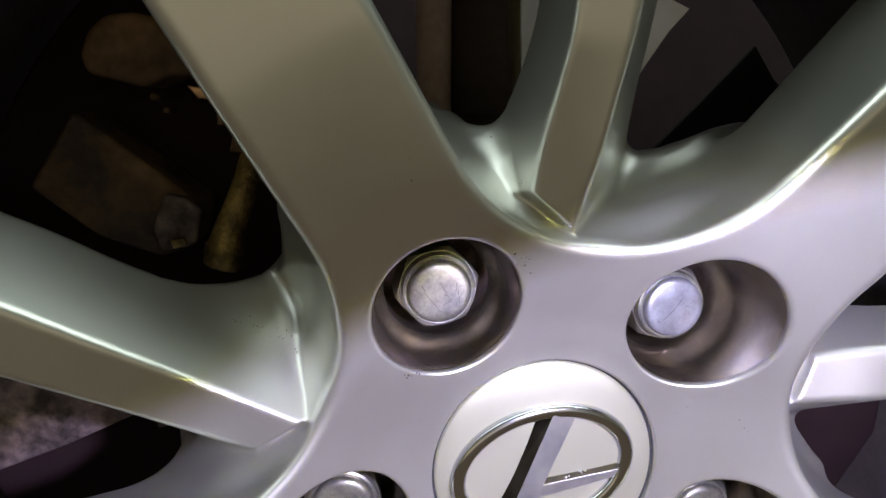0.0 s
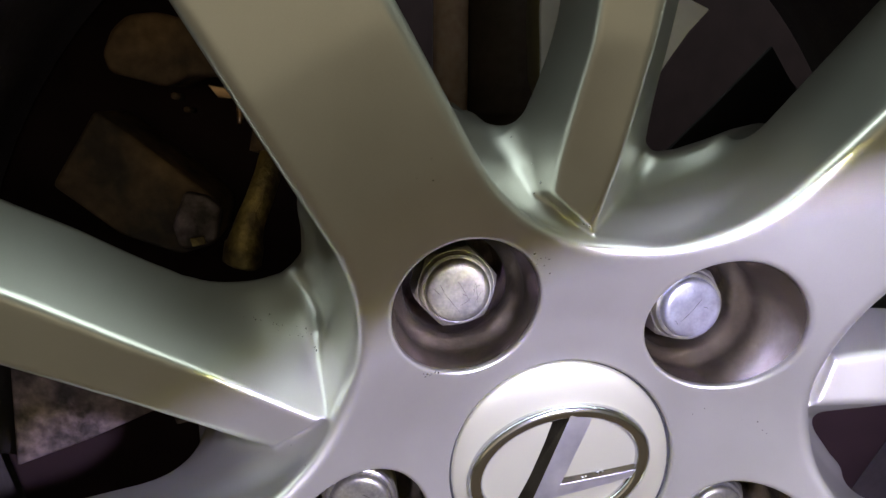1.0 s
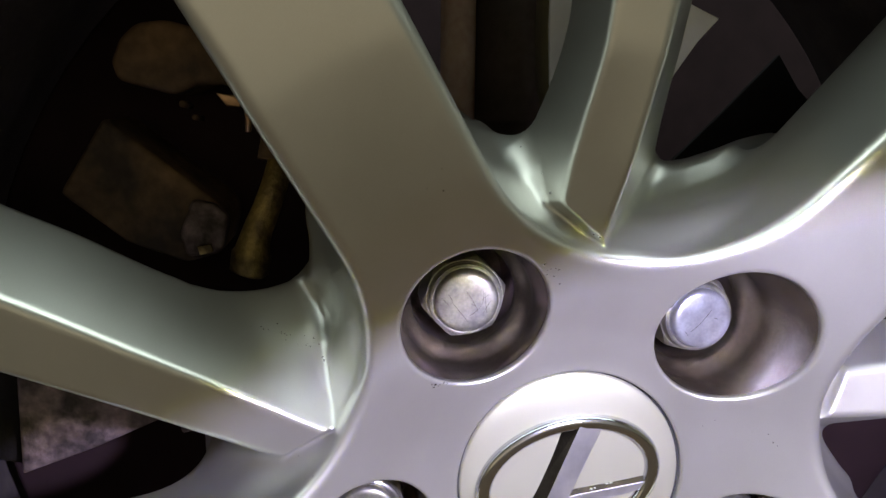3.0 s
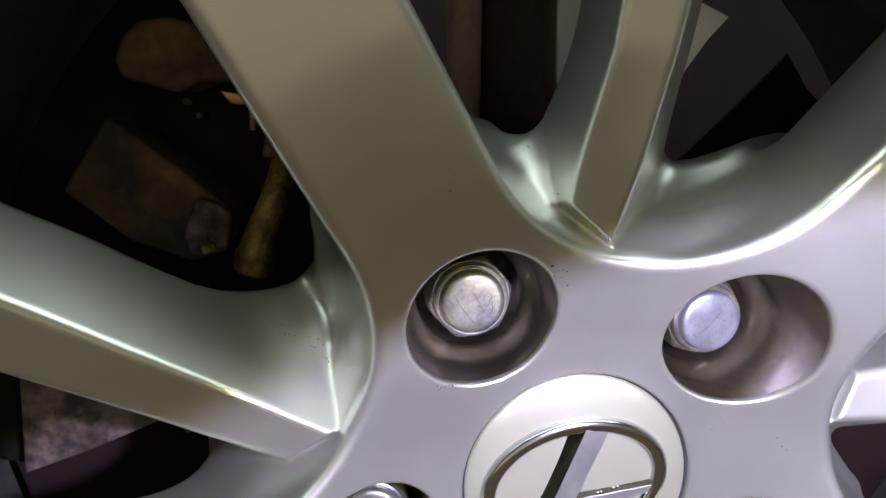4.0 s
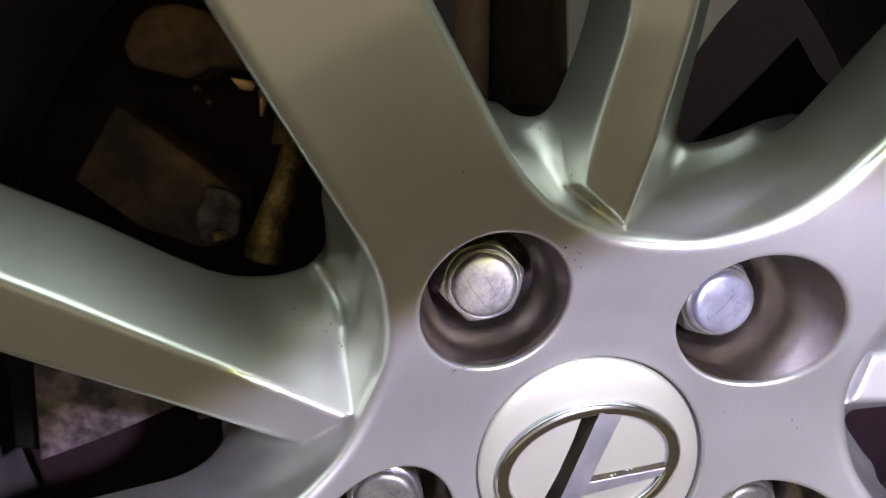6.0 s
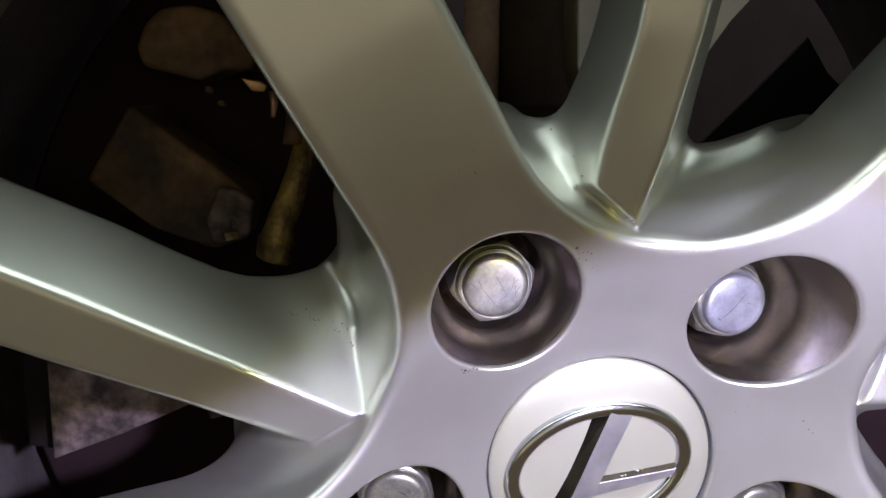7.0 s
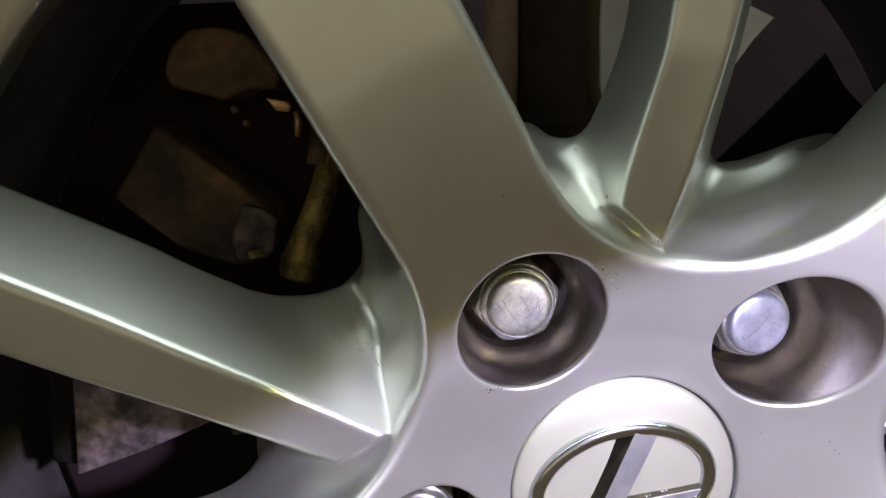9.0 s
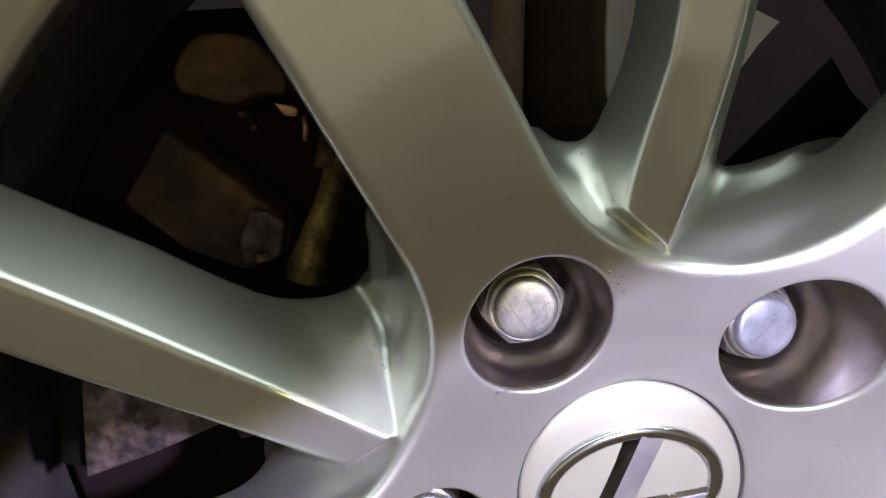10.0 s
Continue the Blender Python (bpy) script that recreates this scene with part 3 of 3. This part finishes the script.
for k, (strokes, label) in enumerate(((CROSSED, "zinc-plated hexagonal lug nut with crossed scratches on its domed cap"), (SINGLE, "zinc-plated lug nut with one long scratch on its cap, tinted as torchlit"),
                                      (FEW, ""), (FEW, ""), (FEW, ""))):
    a = PHASE - 72 * k
    nut = lug_nut(strokes, radians(17 + 23 * k), NUT_LIT if k == 1 else NUT)
    nut.matrix_basis = AXLE @ Matrix.Translation((PCD * 0.001 * math.cos(radians(a)), 0, PCD * 0.001 * math.sin(radians(a)))) @ Matrix.Rotation(radians(17 + 23 * k), 4, "Y")
    tagged(nut, label)

# grit on the paint, in small drifts
def on_casting(q):
    """The place on the casting's surface nearest to a point, in millimetres, and its normal."""
    def f(p):
        a = (math.degrees(math.atan2(p[2], p[0])) - PHASE + 72) % 72 - 36
        return float(casting(np.array([math.hypot(p[0], p[2])]), np.array([radians(a)]), np.array([p[1]]))[0])
    q = Vector(q)
    for _ in range(5):
        g = Vector([(f(q + e) - f(q - e)) / 0.1 for e in (Vector((0.05, 0, 0)), Vector((0, 0.05, 0)), Vector((0, 0, 0.05)))])
        q = q - g * (f(q) / max(g.length_squared, 0.2))
    return q, g.normalized()


def grit(centres, spread):
    bm = bmesh.new()
    rnd = random.Random(9)
    for cx, cy, cz, count in centres:
        for _ in range(count):
            q, n = on_casting((rnd.gauss(cx, spread), cy, rnd.gauss(cz, spread * 0.7)))
            size = rnd.uniform(0.08, 0.22)
            m = Matrix.Translation(q * 0.001) @ n.to_track_quat("Y", "Z").to_matrix().to_4x4() @ Matrix.Rotation(rnd.uniform(0, 3), 4, "Y")
            bmesh.ops.create_icosphere(bm, subdivisions=1, radius=1, matrix=m @ Matrix.Diagonal((size * 0.0014, size * 0.0006, size * 0.0009, 1)))
    return bm


drifts = [(-11.8, -4.6, 62.6, 8), (-38.0, 2.5, 31.8, 9), (-76.0, 13.5, 43.0, 7), (-71.0, 14.5, 40.0, 9), (-68.0, 15.0, 34.0, 5), (-81.0, 11.8, 45.0, 4), (52.0, -2.0, 12.0, 3), (36.0, 3.0, 16.0, 2)]
tagged(part("grit", grit(drifts, 1.9), SCRATCH, wheel, "specks of dark brake dust"), kind="stuff")

# a few tiny chrome beads, added to make bright glints on the paint
paint_beads = bmesh.new()
for x, y, z, size in ((-15.2, 14.4, 90.5, 0.28), (-11.4, 7.0, 84.4, 0.22), (-10.1, 3.2, 80.2, 0.42), (-11.5, 4.1, 77.4, 0.25), (-0.2, -1.1, 70.5, 0.3), (1.0, -2.1, 70.0, 0.35),
                      (-13.5, -5.7, 64.5, 0.4), (-10.5, -3.7, 61.0, 0.25), (-8.6, -2.2, 58.7, 0.25), (-38.4, 2.1, 32.1, 0.35), (-35.4, 3.4, 31.7, 0.3)):
    q, n = on_casting((x, y, z))
    m = Matrix.Translation(q * 0.001) @ n.to_track_quat("Y", "Z").to_matrix().to_4x4()
    bmesh.ops.create_icosphere(paint_beads, subdivisions=2, radius=1, matrix=m @ Matrix.Diagonal((size * 0.001, size * 0.0006, size * 0.001, 1)))
tagged(part("bead", paint_beads, CHROME, wheel, "tiny chrome beads as glints on the paint"), kind="stuff")

# ---- brake parts behind the spokes ----
caliper = new("brake_caliper")
caliper.matrix_world = AXLE
tagged(caliper, "dirty brown cast brake caliper with its bracket behind the spokes", "brake caliper")
part("housing", slab(mm([(-130.2, 113), (-127, 120), (-122, 124.5), (-113, 125.5), (-104, 123), (-95, 112), (-96, 106), (-104, 107), (-112, 103), (-128.7, 107.5)]), 0.067, 0.100, 0.0022, 3), DARK, caliper)
part("bridge", slab(mm([(-149, 73), (-134, 96.3), (-118, 83.6), (-103, 71), (-99, 67), (-98.6, 62), (-101, 53), (-112, 50), (-130, 57)]), 0.068, 0.100, 0.0016, 2), DARK, caliper)
part("bridge_end", slab(mm([(-108.5, 71), (-101.5, 69.4), (-97.6, 65.5), (-99.6, 55), (-104, 53.2), (-111, 52.6), (-113, 60)]), 0.0645, 0.0690, 0.0012, 2), IRON, caliper, "worn grey end of the bridge")
part("pad_clip", slab(mm([(-107.5, 56.2), (-103.2, 57.0), (-102.6, 54.4), (-106.8, 53.4)]), 0.0632, 0.0650, 0.0003, 2), BRASS, caliper, "yellow zinc pad clip")
part("seal_boot", tube([(-0.0845, 0.066, 0.0835), (-0.0838, 0.068, 0.0900), (-0.0836, 0.071, 0.0960)], [0.0034, 0.0030, 0.0028], 16), DARK, caliper)
part("bracket", slab(mm([(-163, 36), (-163, 19), (-165, -16), (-142, -8), (-119.5, 1.5), (-114, 22), (-116, 34)]), 0.057, 0.068, 0.0012, 2), IRON, caliper, "rough grey cast iron bracket")
part("bracket_flank", slab(mm([(-172.5, 40), (-172.5, 19), (-174.5, -13), (-165, -15), (-163, 19), (-163, 40)]), 0.062, 0.100, 0.001, 2), PLASTIC, caliper)
part("guide_boot", tube([(-0.0916, 0.060, 0.0478), (-0.0913, 0.060, 0.0488), (-0.0902, 0.060, 0.0545), (-0.0899, 0.060, 0.0552), (-0.0893, 0.060, 0.0580), (-0.0880, 0.061, 0.0620), (-0.0850, 0.062, 0.0690), (-0.0825, 0.064, 0.0760), (-0.0808, 0.068, 0.0830), (-0.0800, 0.076, 0.0880)],
     [0.0050, 0.0061, 0.0062, 0.0056, 0.0050, 0.0046, 0.0043, 0.0041, 0.0040, 0.0038], 24), BRASS, caliper, "yellow zinc guide pin fitting")
part("spring_clip", slab(mm([(-99.5, 104), (-93, 103), (-91.5, 101.5), (-92.6, 99.6), (-96.5, 100)]), 0.066, 0.0675, 0.0004, 2), COPPER, caliper, "copper coloured spring clip")
part("pin", tube([(-0.0903, 0.066, 0.1000), (-0.0898, 0.066, 0.0960), (-0.0903, 0.066, 0.0920)], [0.0010, 0.0013, 0.0008], 10), COPPER, caliper)
part("bleed_screw", tube([(-0.109, 0.064, 0.1005), (-0.1085, 0.072, 0.1000)], 0.0011, 12), DARK, caliper)
part("bleed_screw", tube([(-0.1057, 0.064, 0.0965), (-0.1050, 0.072, 0.0960)], 0.0009, 12), DARK, caliper)
part("lug", slab(mm([(-116, -1), (-111, -1.5), (-110, -4), (-115, -5)]), 0.058, 0.075, 0.0008, 2), IRON, caliper)

carrier = new("hub_carrier")
carrier.matrix_world = AXLE
tagged(carrier, "black dirty hub carrier behind the brake caliper", "hub carrier")
part("plate", slab(arc(0.192, 228, 135, 20) + mm([(-60, 140), (-40, 92), (40, 80), (90, 30), (150, 8), (188, 4), (184, -50), (160, -90), (60, -120), (-60, -130)]), 0.100, 0.118, 0.002, 2), BLACK, carrier)
part("rib", slab(mm([(-152, 40), (-146, 44), (-60, 10), (-64, 4)]), 0.094, 0.1, 0.001, 2), BLACK, carrier)
part("rib", slab(mm([(-95, 138), (-86, 138), (-66, 60), (-74, 58)]), 0.094, 0.1, 0.001, 2), BLACK, carrier)
hub = part("wheel_hub", lathe([(0, 0.044), (0.068, 0.044), (0.070, 0.047), (0.070, 0.058), (0.045, 0.062), (0.045, 0.100), (0, 0.100)], 64), IRON)
hub.matrix_world = AXLE
tagged(hub, "round iron wheel hub against the hub carrier", "wheel hub")

strut = new("suspension_strut")
strut.matrix_world = AXLE
tagged(strut, "rusty brown suspension strut with a black sleeve", "strut")
part("rod", tube([(-0.0133, 0.140, 0.060), (-0.0133, 0.140, 0.20), (-0.0133, 0.140, 0.42)], 0.0074, 24), RUST, strut, "rusty pink-brown steel rod")
part("sleeve", tube([(0.0108, 0.142, 0.050), (0.0108, 0.142, 0.0925), (0.0108, 0.142, 0.0932), (0.0108, 0.142, 0.0945), (0.0108, 0.142, 0.20), (0.0108, 0.142, 0.42)], [0.013, 0.013, 0.0155, 0.0165, 0.0165, 0.0165], 32), SLEEVE, strut)

shield = new("dust_shield")
shield.matrix_world = AXLE
tagged(shield, "dark pressed steel dust shield behind the wheel", "dust shield")
part("panel", slab(mm([(100, 58), (138, 95), (169, 127), (182, 109), (199, 94), (230, 60), (160, 20)]), 0.200, 0.203, 0.0008, 2), PLASTIC, shield)
plate = slab(mm([(0.5, 165), (0.2, 124), (1.0, 107), (3, 100), (28, 92), (41, 111.8), (46.7, 120), (52.8, 126.6), (45, 130), (30, 137), (24, 165)]), 0.0470, 0.0490, 0.0004, 2)
part("flange", slab(mm([(0.4, 165), (0.1, 124), (0.9, 107), (2.8, 100), (8, 97), (9, 165)]), 0.0492, 0.0640, 0.0006, 2), OLIVE, shield, "side of the bracket plate, its shade put into a dull olive")
part("bracket", plate, PALE, shield, "pale grey bracket plate")

# ---- tyre ----
tyre = part("tyre", lathe([(0.217, -0.016), (0.232, -0.030), (0.262, -0.036), (0.300, -0.030), (0.322, -0.012), (0.329, 0.02), (0.33, 0.08), (0.329, 0.14), (0.322, 0.178), (0.300, 0.196), (0.262, 0.202), (0.232, 0.196), (0.22, 0.185), (0.214, 0.16), (0.214, 0.02)], 128, True), RUBBER)
tyre.matrix_world = AXLE
tagged(tyre, "black rubber car tyre on the silver alloy wheel", "tyre")

# ---- the place ----
def box(name, x0, x1, y0, y1, z0, z1, mat, label, cat):
    bm = bmesh.new()
    bmesh.ops.create_cube(bm, size=1)
    for v in bm.verts:
        v.co = Vector(((x0 + x1) / 2 + v.co.x * (x1 - x0), (y0 + y1) / 2 + v.co.y * (y1 - y0), (z0 + z1) / 2 + v.co.z * (z1 - z0)))
    ob = part(name, bm, mat, None, "", False)
    return tagged(ob, label, cat, kind="structure")


box("floor", -3, 3, -3, 2, -0.1, 0, FLOOR, "dark oil-stained concrete floor of the garage", "floor")
box("wall_south", -3, 3, -3.1, -3, 0, 2.7, WALLM, "tan painted garage wall", "wall")
box("wall_north", -3, 3, 2, 2.1, 0, 2.7, WALLM, "tan painted garage wall", "wall")
box("wall_west", -3.1, -3, -3, 2, 0, 2.7, WALLM, "tan painted garage wall", "wall")
box("wall_east", 3, 3.1, -3, 2, 0, 2.7, WALLM, "tan painted garage wall", "wall")
box("ceiling", -3, 3, -3, 2, 2.7, 2.8, WALLM, "tan painted garage ceiling", "ceiling")
box("wheel_arch_liner", -0.45, 0.45, 0.30, 0.32, 0.02, 0.85, BLACK, "black wheel arch liner behind the wheel", "liner")
